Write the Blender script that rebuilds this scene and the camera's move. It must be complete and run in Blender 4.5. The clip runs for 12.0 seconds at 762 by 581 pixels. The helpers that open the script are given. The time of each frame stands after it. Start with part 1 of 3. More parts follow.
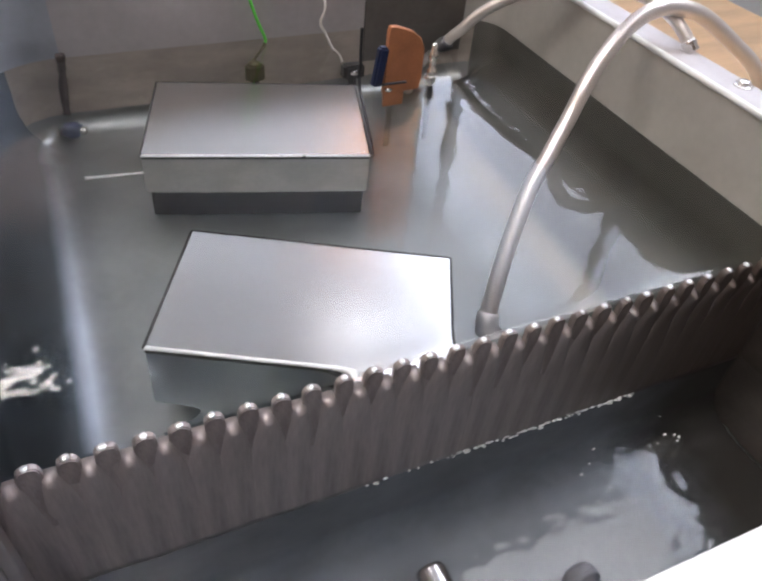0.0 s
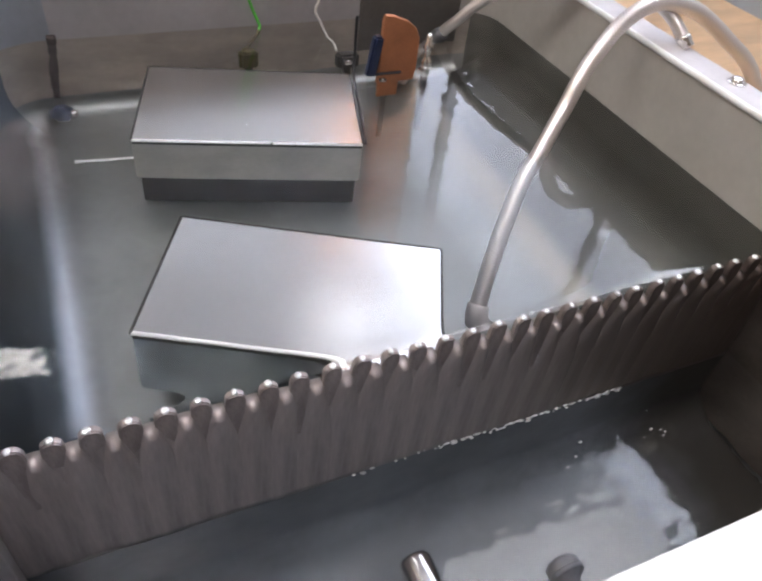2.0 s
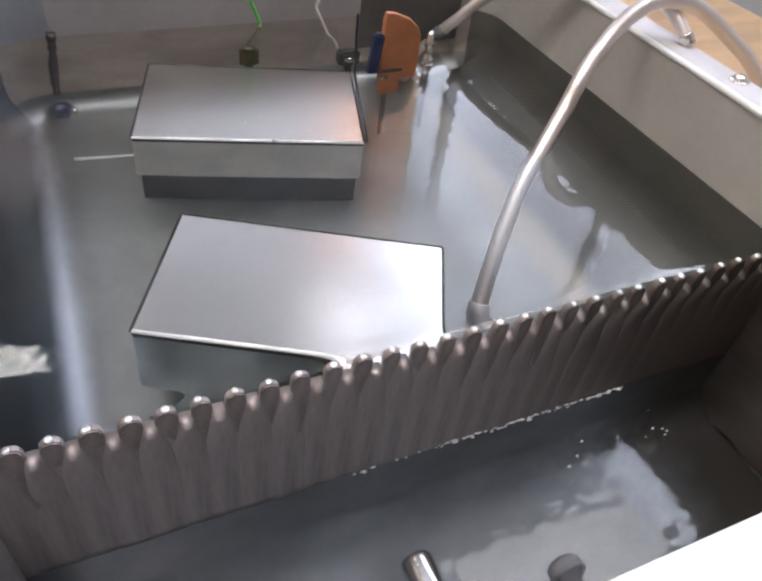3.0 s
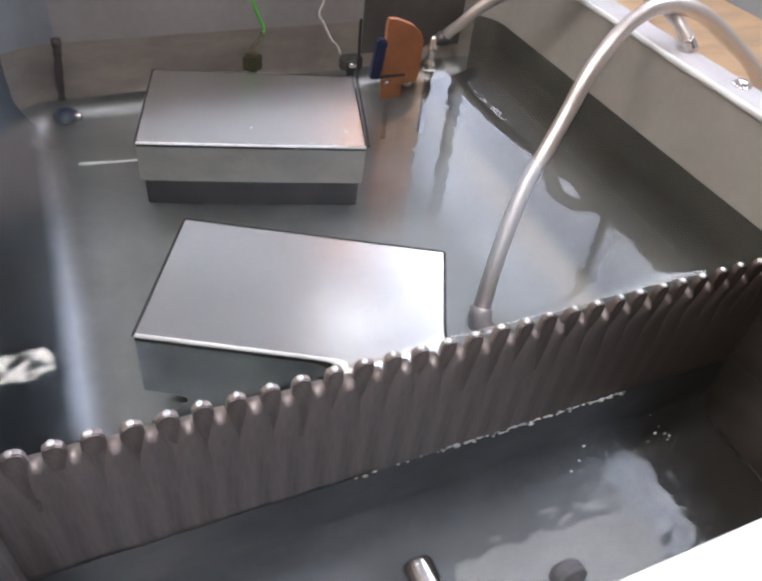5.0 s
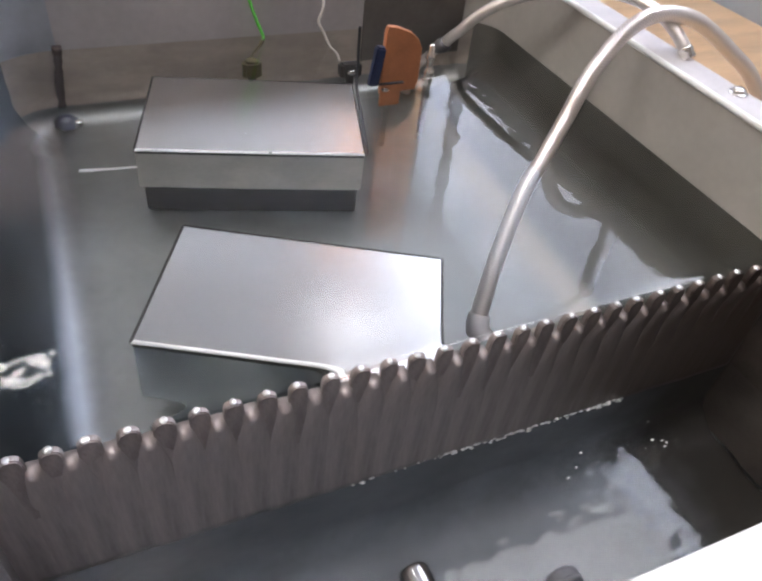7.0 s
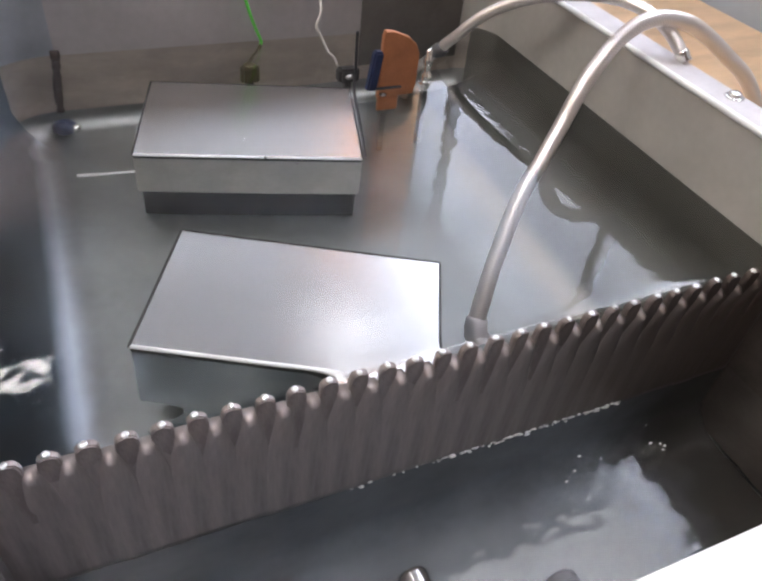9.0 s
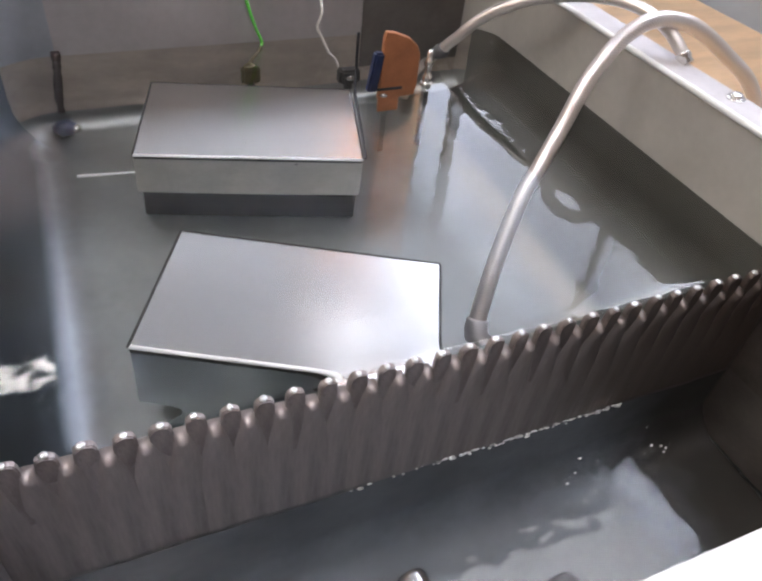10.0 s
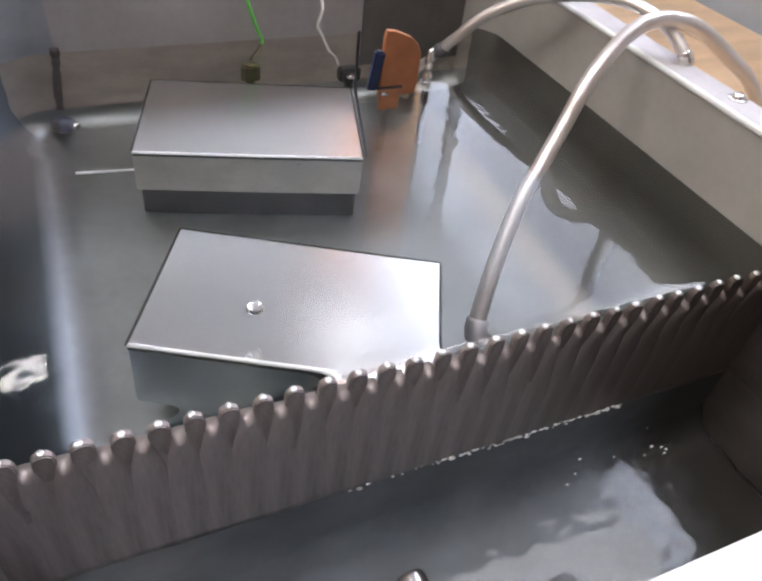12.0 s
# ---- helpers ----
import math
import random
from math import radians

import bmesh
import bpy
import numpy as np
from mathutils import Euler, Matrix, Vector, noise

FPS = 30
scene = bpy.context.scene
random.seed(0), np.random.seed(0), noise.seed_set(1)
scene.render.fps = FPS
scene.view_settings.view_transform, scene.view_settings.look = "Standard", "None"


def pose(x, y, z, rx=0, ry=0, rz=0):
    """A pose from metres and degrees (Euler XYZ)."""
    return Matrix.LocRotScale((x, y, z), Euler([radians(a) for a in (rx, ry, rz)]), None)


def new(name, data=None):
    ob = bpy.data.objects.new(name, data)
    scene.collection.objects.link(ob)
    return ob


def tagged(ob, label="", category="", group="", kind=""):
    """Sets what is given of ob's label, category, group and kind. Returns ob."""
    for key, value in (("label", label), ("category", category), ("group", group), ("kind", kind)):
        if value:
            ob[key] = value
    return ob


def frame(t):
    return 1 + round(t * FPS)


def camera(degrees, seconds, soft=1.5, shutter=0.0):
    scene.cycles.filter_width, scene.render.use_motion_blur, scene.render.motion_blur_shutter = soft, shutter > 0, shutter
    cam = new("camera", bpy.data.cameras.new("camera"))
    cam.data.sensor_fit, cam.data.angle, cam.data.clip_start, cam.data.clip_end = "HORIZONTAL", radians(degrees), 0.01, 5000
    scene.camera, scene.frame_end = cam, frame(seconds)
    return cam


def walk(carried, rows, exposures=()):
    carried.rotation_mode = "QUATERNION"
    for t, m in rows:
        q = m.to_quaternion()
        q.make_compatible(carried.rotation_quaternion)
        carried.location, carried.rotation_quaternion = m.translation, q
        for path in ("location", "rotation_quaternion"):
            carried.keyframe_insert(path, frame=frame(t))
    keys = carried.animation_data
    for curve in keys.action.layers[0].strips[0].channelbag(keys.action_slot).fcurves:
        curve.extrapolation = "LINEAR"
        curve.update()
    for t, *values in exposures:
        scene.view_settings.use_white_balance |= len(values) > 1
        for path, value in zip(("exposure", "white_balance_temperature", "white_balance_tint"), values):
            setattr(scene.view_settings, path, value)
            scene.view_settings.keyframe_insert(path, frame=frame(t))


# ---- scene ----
cam = camera(59.29, 12.0, soft=2.6)
PATH = [
    (0, pose(0.07452, -0.24583, 0.32723, 47.132, -4.228, -23.279)),
    (0.5, pose(0.07469, -0.24543, 0.32526, 46.972, -4.688, -23.100)),
    (1, pose(0.07454, -0.24559, 0.32335, 46.816, -5.110, -22.962)),
    (1.5, pose(0.07520, -0.24686, 0.32371, 46.631, -5.394, -22.925)),
    (2, pose(0.07528, -0.24702, 0.32394, 46.572, -5.507, -23.114)),
    (2.5, pose(0.07483, -0.24659, 0.32334, 46.497, -5.719, -23.002)),
    (3, pose(0.07528, -0.24537, 0.32234, 46.442, -5.573, -23.057)),
    (5, pose(0.07685, -0.24679, 0.32362, 46.757, -5.334, -22.746)),
    (5.5, pose(0.07687, -0.24662, 0.32310, 46.807, -5.354, -22.644)),
    (6, pose(0.07747, -0.24742, 0.32318, 46.980, -5.339, -22.662)),
    (6.5, pose(0.07779, -0.24877, 0.32315, 47.233, -5.283, -22.721)),
    (7, pose(0.07918, -0.24819, 0.32626, 47.167, -5.295, -22.634)),
    (9, pose(0.07915, -0.24855, 0.32670, 47.510, -5.311, -22.826)),
    (9.5, pose(0.08065, -0.24969, 0.32639, 47.662, -5.185, -22.772)),
    (10, pose(0.08068, -0.24847, 0.32533, 47.660, -5.296, -22.662)),
    (10.5, pose(0.07928, -0.24761, 0.32487, 47.649, -5.536, -22.680)),
    (11, pose(0.08173, -0.24924, 0.32519, 47.678, -5.508, -22.629)),
    (11.5, pose(0.08226, -0.24859, 0.32384, 47.735, -5.423, -22.593)),
    (12, pose(0.08019, -0.24698, 0.32264, 47.691, -5.593, -22.585)),
]
walk(cam, PATH)

# ---- world and large lights ----
world = bpy.data.worlds.new("room_air")
scene.world = world
world.use_nodes = True
world.node_tree.nodes["Background"].inputs[0].default_value = (0.75, 0.78, 0.85, 1)
world.node_tree.nodes["Background"].inputs[1].default_value = 0.07
LAMP_FAR = 30.0
LAMP_MID = 2.25
LAMP_BIG = 7.5
# Warm and near strengths belong to added fill lights.
FILL_WARM = 10.0
FILL_NEAR = 17.5
SKY = 5.2
scene.view_settings.exposure = -0.04


# ---- materials ----
def nodes_of(name):
    m = bpy.data.materials.new(name)
    m.use_nodes = True
    nt = m.node_tree
    return m, nt, nt.nodes["Principled BSDF"]


def surface(name, col, rough=0.4, metal=0.0, var=0.12, scale=30.0, stretch=(1, 1, 1), bump=0.0, bump_scale=200.0, tint=None, rough_var=0.12, coat=0.0):
    """A surface with stains at one scale and grain at another."""
    m, nt, b = nodes_of(name)
    N, L = nt.nodes, nt.links
    tc = N.new("ShaderNodeTexCoord")
    mp = N.new("ShaderNodeMapping")
    mp.inputs["Scale"].default_value = stretch
    L.new(tc.outputs["Object"], mp.inputs[0])
    big = N.new("ShaderNodeTexNoise")
    big.inputs["Scale"].default_value, big.inputs["Detail"].default_value = scale, 4
    fine = N.new("ShaderNodeTexNoise")
    fine.inputs["Scale"].default_value, fine.inputs["Detail"].default_value = scale * 9, 3
    for n in (big, fine):
        L.new(mp.outputs[0], n.inputs["Vector"])
    mix = N.new("ShaderNodeMath")
    mix.operation = "MULTIPLY_ADD"
    mix.inputs[1].default_value = 0.3
    L.new(fine.outputs[0], mix.inputs[0])
    L.new(big.outputs[0], mix.inputs[2])
    ramp = N.new("ShaderNodeValToRGB")
    lo = tint or tuple(c * (1 - 2 * var) for c in col)
    hi = tuple(min(1, c * (1 + var)) for c in col)
    ramp.color_ramp.elements[0].position, ramp.color_ramp.elements[1].position = 0.42, 0.86
    ramp.color_ramp.elements[0].color, ramp.color_ramp.elements[1].color = (*lo, 1), (*hi, 1)
    L.new(mix.outputs[0], ramp.inputs[0])
    L.new(ramp.outputs[0], b.inputs["Base Color"])
    rr = N.new("ShaderNodeMapRange")
    rr.inputs[3].default_value, rr.inputs[4].default_value = rough * (1 - rough_var), rough * (1 + rough_var)
    L.new(mix.outputs[0], rr.inputs[0])
    L.new(rr.outputs[0], b.inputs["Roughness"])
    b.inputs["Metallic"].default_value = metal
    b.inputs["Coat Weight"].default_value = coat
    b.inputs["Coat Roughness"].default_value = 0.08
    if bump:
        bn = N.new("ShaderNodeTexNoise")
        bn.inputs["Scale"].default_value, bn.inputs["Detail"].default_value = bump_scale, 4
        L.new(mp.outputs[0], bn.inputs["Vector"])
        bp = N.new("ShaderNodeBump")
        bp.inputs["Strength"].default_value, bp.inputs["Distance"].default_value = 0.6, bump
        L.new(bn.outputs[0], bp.inputs["Height"])
        L.new(bp.outputs[0], b.inputs["Normal"])
    return m


def braid(name, col):
    """Woven steel wire round a hose: two crossing sets of strands along the tube's own length (UV: along, round)."""
    m, nt, b = nodes_of(name)
    N, L = nt.nodes, nt.links
    uv = N.new("ShaderNodeUVMap")
    sep = N.new("ShaderNodeSeparateXYZ")
    L.new(uv.outputs[0], sep.inputs[0])
    waves = []
    for sign in (1, -1):
        k = N.new("ShaderNodeMath")
        k.operation = "MULTIPLY_ADD"
        k.inputs[1].default_value = sign * 12 * math.tau
        v = N.new("ShaderNodeMath")
        v.operation = "MULTIPLY"
        v.inputs[1].default_value = 2000.0
        L.new(sep.outputs[0], v.inputs[0])
        L.new(sep.outputs[1], k.inputs[0])
        L.new(v.outputs[0], k.inputs[2])
        s = N.new("ShaderNodeMath")
        s.operation = "SINE"
        L.new(k.outputs[0], s.inputs[0])
        waves.append(s)
    mx = N.new("ShaderNodeMath")
    mx.operation = "MAXIMUM"
    L.new(waves[0].outputs[0], mx.inputs[0])
    L.new(waves[1].outputs[0], mx.inputs[1])
    bp = N.new("ShaderNodeBump")
    bp.inputs["Strength"].default_value, bp.inputs["Distance"].default_value = 0.35, 0.0002
    L.new(mx.outputs[0], bp.inputs["Height"])
    L.new(bp.outputs[0], b.inputs["Normal"])
    ramp = N.new("ShaderNodeValToRGB")
    ramp.color_ramp.elements[0].position, ramp.color_ramp.elements[1].position = 0.0, 0.9
    ramp.color_ramp.elements[0].color = (*[c * 0.75 for c in col], 1)
    ramp.color_ramp.elements[1].color = (*col, 1)
    L.new(mx.outputs[0], ramp.inputs[0])
    L.new(ramp.outputs[0], b.inputs["Base Color"])
    b.inputs["Metallic"].default_value, b.inputs["Roughness"].default_value = 0.88, 0.30
    return m


def clear_water(name, ior=1.33):
    m, nt, b = nodes_of(name)
    b.inputs["Base Color"].default_value = (0.985, 0.995, 0.99, 1)
    b.inputs["Transmission Weight"].default_value, b.inputs["Roughness"].default_value, b.inputs["IOR"].default_value = 1.0, 0.0, ior
    return m


def glow(name, col, strength):
    m, nt, b = nodes_of(name)
    b.inputs["Base Color"].default_value = (0.8, 0.8, 0.8, 1)
    b.inputs["Emission Color"].default_value = (*col, 1)
    b.inputs["Emission Strength"].default_value = strength
    return m


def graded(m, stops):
    """Lets the steel's colour change with height to paint shade and bend highlights: stops of (z, colour)."""
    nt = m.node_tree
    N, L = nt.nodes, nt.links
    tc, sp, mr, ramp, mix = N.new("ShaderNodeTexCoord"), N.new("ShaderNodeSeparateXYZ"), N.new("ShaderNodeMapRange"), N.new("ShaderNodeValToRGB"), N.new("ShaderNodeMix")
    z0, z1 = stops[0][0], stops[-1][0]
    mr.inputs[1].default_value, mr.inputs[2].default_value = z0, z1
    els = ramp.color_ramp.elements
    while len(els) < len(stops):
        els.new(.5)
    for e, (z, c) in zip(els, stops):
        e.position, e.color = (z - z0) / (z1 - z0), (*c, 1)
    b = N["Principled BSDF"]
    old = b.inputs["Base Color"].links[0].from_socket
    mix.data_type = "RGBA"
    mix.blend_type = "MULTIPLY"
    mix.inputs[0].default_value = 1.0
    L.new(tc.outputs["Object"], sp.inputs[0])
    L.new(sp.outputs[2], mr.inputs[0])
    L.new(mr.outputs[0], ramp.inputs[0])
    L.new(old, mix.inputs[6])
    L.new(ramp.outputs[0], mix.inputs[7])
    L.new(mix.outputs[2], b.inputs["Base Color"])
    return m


def shade_end(m, col, x0, x1):
    """Paints shade as a brown darkening that creeps in from one end, with a ragged edge."""
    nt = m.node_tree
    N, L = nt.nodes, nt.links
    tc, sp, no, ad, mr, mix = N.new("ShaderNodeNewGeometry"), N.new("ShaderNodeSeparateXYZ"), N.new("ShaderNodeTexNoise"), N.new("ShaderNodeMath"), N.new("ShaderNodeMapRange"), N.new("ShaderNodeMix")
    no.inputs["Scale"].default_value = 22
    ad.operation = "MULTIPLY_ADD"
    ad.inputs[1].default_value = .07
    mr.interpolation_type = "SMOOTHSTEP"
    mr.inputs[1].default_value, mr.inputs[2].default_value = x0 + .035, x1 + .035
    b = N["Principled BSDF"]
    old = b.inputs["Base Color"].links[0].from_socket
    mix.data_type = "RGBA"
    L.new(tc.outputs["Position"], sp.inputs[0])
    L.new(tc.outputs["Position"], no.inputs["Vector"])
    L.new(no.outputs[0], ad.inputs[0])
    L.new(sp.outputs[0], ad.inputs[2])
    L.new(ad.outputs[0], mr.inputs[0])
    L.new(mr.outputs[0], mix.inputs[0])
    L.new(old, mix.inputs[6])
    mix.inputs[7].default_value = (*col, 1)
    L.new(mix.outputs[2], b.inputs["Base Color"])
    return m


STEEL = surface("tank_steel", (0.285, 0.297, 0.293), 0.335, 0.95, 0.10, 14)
# Brown end wall steel, darkened to hold the shade at that end.
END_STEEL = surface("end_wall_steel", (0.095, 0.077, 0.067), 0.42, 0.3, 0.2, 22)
BACK_STEEL = surface("back_wall_steel", (0.42, 0.36, 0.31), 0.42, 0.35, 0.14, 16)
# Wall steel darkened so the side's shade is in the colour.
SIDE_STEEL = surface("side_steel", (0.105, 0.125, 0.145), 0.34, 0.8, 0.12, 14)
# Upper wall copies: dimmer light painted on the back, a highlight on the corner.
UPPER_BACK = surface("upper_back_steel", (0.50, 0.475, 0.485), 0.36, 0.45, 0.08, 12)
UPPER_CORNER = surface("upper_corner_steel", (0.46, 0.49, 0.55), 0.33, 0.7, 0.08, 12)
# Dark stops paint shade; paler stops near the floor paint the bend highlight.
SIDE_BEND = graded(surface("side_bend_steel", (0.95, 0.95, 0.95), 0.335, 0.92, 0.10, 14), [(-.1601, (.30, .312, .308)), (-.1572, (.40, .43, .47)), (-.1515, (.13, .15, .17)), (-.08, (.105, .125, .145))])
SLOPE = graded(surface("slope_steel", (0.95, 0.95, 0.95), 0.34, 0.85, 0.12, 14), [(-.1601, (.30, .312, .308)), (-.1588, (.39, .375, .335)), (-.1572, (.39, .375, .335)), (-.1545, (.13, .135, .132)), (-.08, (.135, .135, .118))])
CORNER_SHADE = surface("corner_shade_steel", (0.15, 0.135, 0.125), 0.4, 0.4, 0.12, 16)
# Lining, comb and teeth carry the shade at one end in their colour.
LINER = shade_end(surface("trough_liner", (0.18, 0.194, 0.218), 0.4, 0.2, 0.15, 16), (.035, .031, .028), .43, .54)
BAND = surface("upper_wall_steel", (0.58, 0.55, 0.51), 0.34, 0.45, 0.06, 12)
WEIR = shade_end(surface("weir_steel", (0.47, 0.415, 0.40), 0.335, 0.55, 0.18, 30, (2.2, 1, 0.3), 0.0006, 110, coat=0.4), (.12, .09, .073), .22, .58)
TOOTH = shade_end(surface("tooth_steel", (0.41, 0.355, 0.34), 0.36, 0.5, 0.2, 60, (2, 1, .6), 0.0004, 150, coat=0.3), (.095, .07, .058), .22, .58)
RIM = surface("rim_steel", (0.60, 0.57, 0.57), 0.40, 0.5, 0.08, 25)
LID = surface("lid_steel", (0.68, 0.665, 0.65), 0.17, 1.0, 0.03, 9, rough_var=0.05)
# Near-white so lid and rim edges hold their highlight in the colour.
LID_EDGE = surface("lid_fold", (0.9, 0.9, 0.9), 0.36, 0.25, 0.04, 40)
CASE = surface("case_grey", (0.47, 0.46, 0.42), 0.5, 0.35, 0.10, 20)
CASE_BRIGHT = surface("case_steel", (0.50, 0.55, 0.59), 0.18, 0.95, 0.10, 16)
STAINED = surface("rough_weld", (0.085, 0.065, 0.06), 0.5, 0.3, 0.3, 90, bump=.0006, bump_scale=300)
BLACK = surface("black_rubber", (0.025, 0.024, 0.023), 0.5, 0, 0.2, 40)
# Near-black without shine, for the painted shadow under the boxes.
SHADOW_BLOCK = surface("shadow_brown", (0.022, 0.018, 0.014), 0.85, 0, 0.3, 30)
SHADOW_BLOCK.node_tree.nodes["Principled BSDF"].inputs["Specular IOR Level"].default_value = 0.05
BLACK_PVC = surface("black_cable", (0.02, 0.02, 0.024), 0.35, 0, 0.2, 60)
BLUE = surface("blue_plastic", (0.015, 0.024, 0.07), 0.4, 0, 0.2, 60)
COPPER = surface("copper_plate", (0.50, 0.20, 0.095), 0.42, 0.35, 0.12, 40)
GREEN = surface("green_wire", (0.10, 0.50, 0.06), 0.4, 0, 0.1, 80)
OLIVE = surface("olive_plug", (0.065, 0.052, 0.016), 0.45, 0, 0.25, 60)
WHITE_WIRE = surface("white_wire", (0.72, 0.68, 0.64), 0.4, 0, 0.1, 80)
GLINT_WHITE = surface("glint_white", (0.88, 0.88, 0.88), 0.15, 0, 0.03, 60, coat=0.5)
WHITE = surface("white_cover", (0.86, 0.86, 0.86), 0.45, 0, 0.02, 12)
# Near-white metal for beads that stand in for the tooth glints.
CREST_GLINT = surface("glint_tip", (0.92, 0.92, 0.92), 0.33, 1.0, 0.04, 90)
CHROME = surface("bright_metal", (0.78, 0.76, 0.74), 0.18, 1.0, 0.06, 60)
KNOB = surface("grey_knob", (0.16, 0.16, 0.175), 0.5, 0.1, 0.1, 60)
DARK_METAL = surface("dark_metal", (0.14, 0.14, 0.15), 0.4, 0.7, 0.2, 60)
BRAID = braid("braided_steel", (0.88, 0.82, 0.79))
TAN = surface("tan_bench", (0.74, 0.52, 0.33), 0.5, 0, 0.10, 3, (1, 6, 1), 0.0003, 60)
ROOM_TAN = surface("tan_wall", (0.55, 0.47, 0.38), 0.8, 0, 0.06, 2)
ROOM_NORTH = surface("north_wall_paint", (0.47, 0.475, 0.485), 0.8, 0, 0.06, 2)
ROOM_GREY = surface("grey_wall", (0.58, 0.61, 0.66), 0.8, 0, 0.06, 2)
ROOM_BROWN = surface("brown_wall", (0.30, 0.25, 0.22), 0.8, 0, 0.08, 2)
CEIL = surface("ceiling_paint", (0.84, 0.83, 0.82), 0.9, 0, 0.04, 2)
FLOORING = surface("floor_vinyl", (0.40, 0.33, 0.26), 0.5, 0, 0.1, 2)


def cloth(name, col):
    """Thin cloth that lets the daylight through."""
    m, nt, b = nodes_of(name)
    tr = nt.nodes.new("ShaderNodeBsdfTranslucent")
    weave = nt.nodes.new("ShaderNodeTexNoise")
    weave.inputs["Scale"].default_value = 40
    ramp = nt.nodes.new("ShaderNodeValToRGB")
    ramp.color_ramp.elements[0].color, ramp.color_ramp.elements[1].color = (*[c * .85 for c in col], 1), (*[min(1, c * 1.15) for c in col], 1)
    nt.links.new(weave.outputs[0], ramp.inputs[0])
    nt.links.new(ramp.outputs[0], tr.inputs[0])
    nt.links.new(tr.outputs[0], nt.nodes["Material Output"].inputs[0])
    return m


CURTAIN = cloth("brown_curtain", (0.80, 0.44, 0.22))
DRAPE = cloth("taupe_drape", (0.52, 0.43, 0.37))
FRAME = surface("window_paint", (0.78, 0.77, 0.76), 0.5, 0, 0.05, 6)
WATER = clear_water("clear_liquid")
DIFF_FAR = glow("lamp_diffuser_far", (1.0, 0.95, 0.92), LAMP_FAR)
DIFF_MID = glow("lamp_diffuser_mid", (0.93, 0.95, 1.0), LAMP_MID)
DIFF_BIG = glow("lamp_diffuser_big", (0.97, 0.95, 1.0), LAMP_BIG)
DIFF_FILL_WARM = glow("fill_diffuser_warm", (0.97, 0.94, 0.91), FILL_WARM)
DIFF_FILL_NEAR = glow("fill_diffuser_near", (0.97, 0.95, 1.0), FILL_NEAR)
SKYGLOW = glow("sky_backdrop", (0.76, 0.82, 1.0), SKY)
_nt = SKYGLOW.node_tree                          # the sky dims softly upwards and brightens towards the south
_tc, _sp, _mr = _nt.nodes.new("ShaderNodeTexCoord"), _nt.nodes.new("ShaderNodeSeparateXYZ"), _nt.nodes.new("ShaderNodeMapRange")
_mr.interpolation_type = "SMOOTHSTEP"
_mr.inputs[1].default_value, _mr.inputs[2].default_value, _mr.inputs[3].default_value, _mr.inputs[4].default_value = 2.4, 2.95, SKY, 0.4
_nt.links.new(_tc.outputs["Object"], _sp.inputs[0])
_nt.links.new(_sp.outputs[2], _mr.inputs[0])
_my, _mu = _nt.nodes.new("ShaderNodeMapRange"), _nt.nodes.new("ShaderNodeMath")
_my.interpolation_type, _mu.operation = "SMOOTHSTEP", "MULTIPLY"
_my.inputs[1].default_value, _my.inputs[2].default_value, _my.inputs[3].default_value, _my.inputs[4].default_value = 0.95, 1.5, 2.7, 1.0
_nt.links.new(_sp.outputs[1], _my.inputs[0])
_nt.links.new(_mr.outputs[0], _mu.inputs[0])
_nt.links.new(_my.outputs[0], _mu.inputs[1])
_nt.links.new(_mu.outputs[0], _nt.nodes["Principled BSDF"].inputs["Emission Strength"])


# ---- mesh helpers ----
def mesh_of(name, bm, material, smooth=False):
    bmesh.ops.recalc_face_normals(bm, faces=bm.faces)
    me = bpy.data.meshes.new(name)
    bm.to_mesh(me)
    bm.free()
    me.materials.append(material)
    if smooth:
        me.polygons.foreach_set("use_smooth", [True] * len(me.polygons))
    return me


def part(name, bm, material, parent=None, label="", smooth=False, at=None):
    ob = new(name, mesh_of(name, bm, material, smooth))
    if parent is not None:
        ob.parent = parent
    if at is not None:
        ob.matrix_basis = at
    if label:
        tagged(ob, label)
    return ob


def thing(name, label, category, at=None, group="", kind=""):
    ob = new(name)
    ob.empty_display_size = 0.01
    if at is not None:
        ob.matrix_basis = at
    return tagged(ob, label, category, group, kind)


def add_box(bm, x0, x1, y0, y1, z0, z1, bevel=0.0, seg=1):
    vs = [bm.verts.new((x, y, z)) for z in (z0, z1) for y in (y0, y1) for x in (x0, x1)]
    fs = [bm.faces.new([vs[i] for i in q]) for q in ((0, 2, 3, 1), (4, 5, 7, 6), (0, 1, 5, 4), (2, 6, 7, 3), (0, 4, 6, 2), (1, 3, 7, 5))]
    if bevel:
        edges = list({e for f in fs for e in f.edges})
        bmesh.ops.bevel(bm, geom=edges, offset=bevel, segments=seg, affect="EDGES")


def box(x0, x1, y0, y1, z0, z1, bevel=0.0, seg=1):
    bm = bmesh.new()
    add_box(bm, x0, x1, y0, y1, z0, z1, bevel, seg)
    return bm


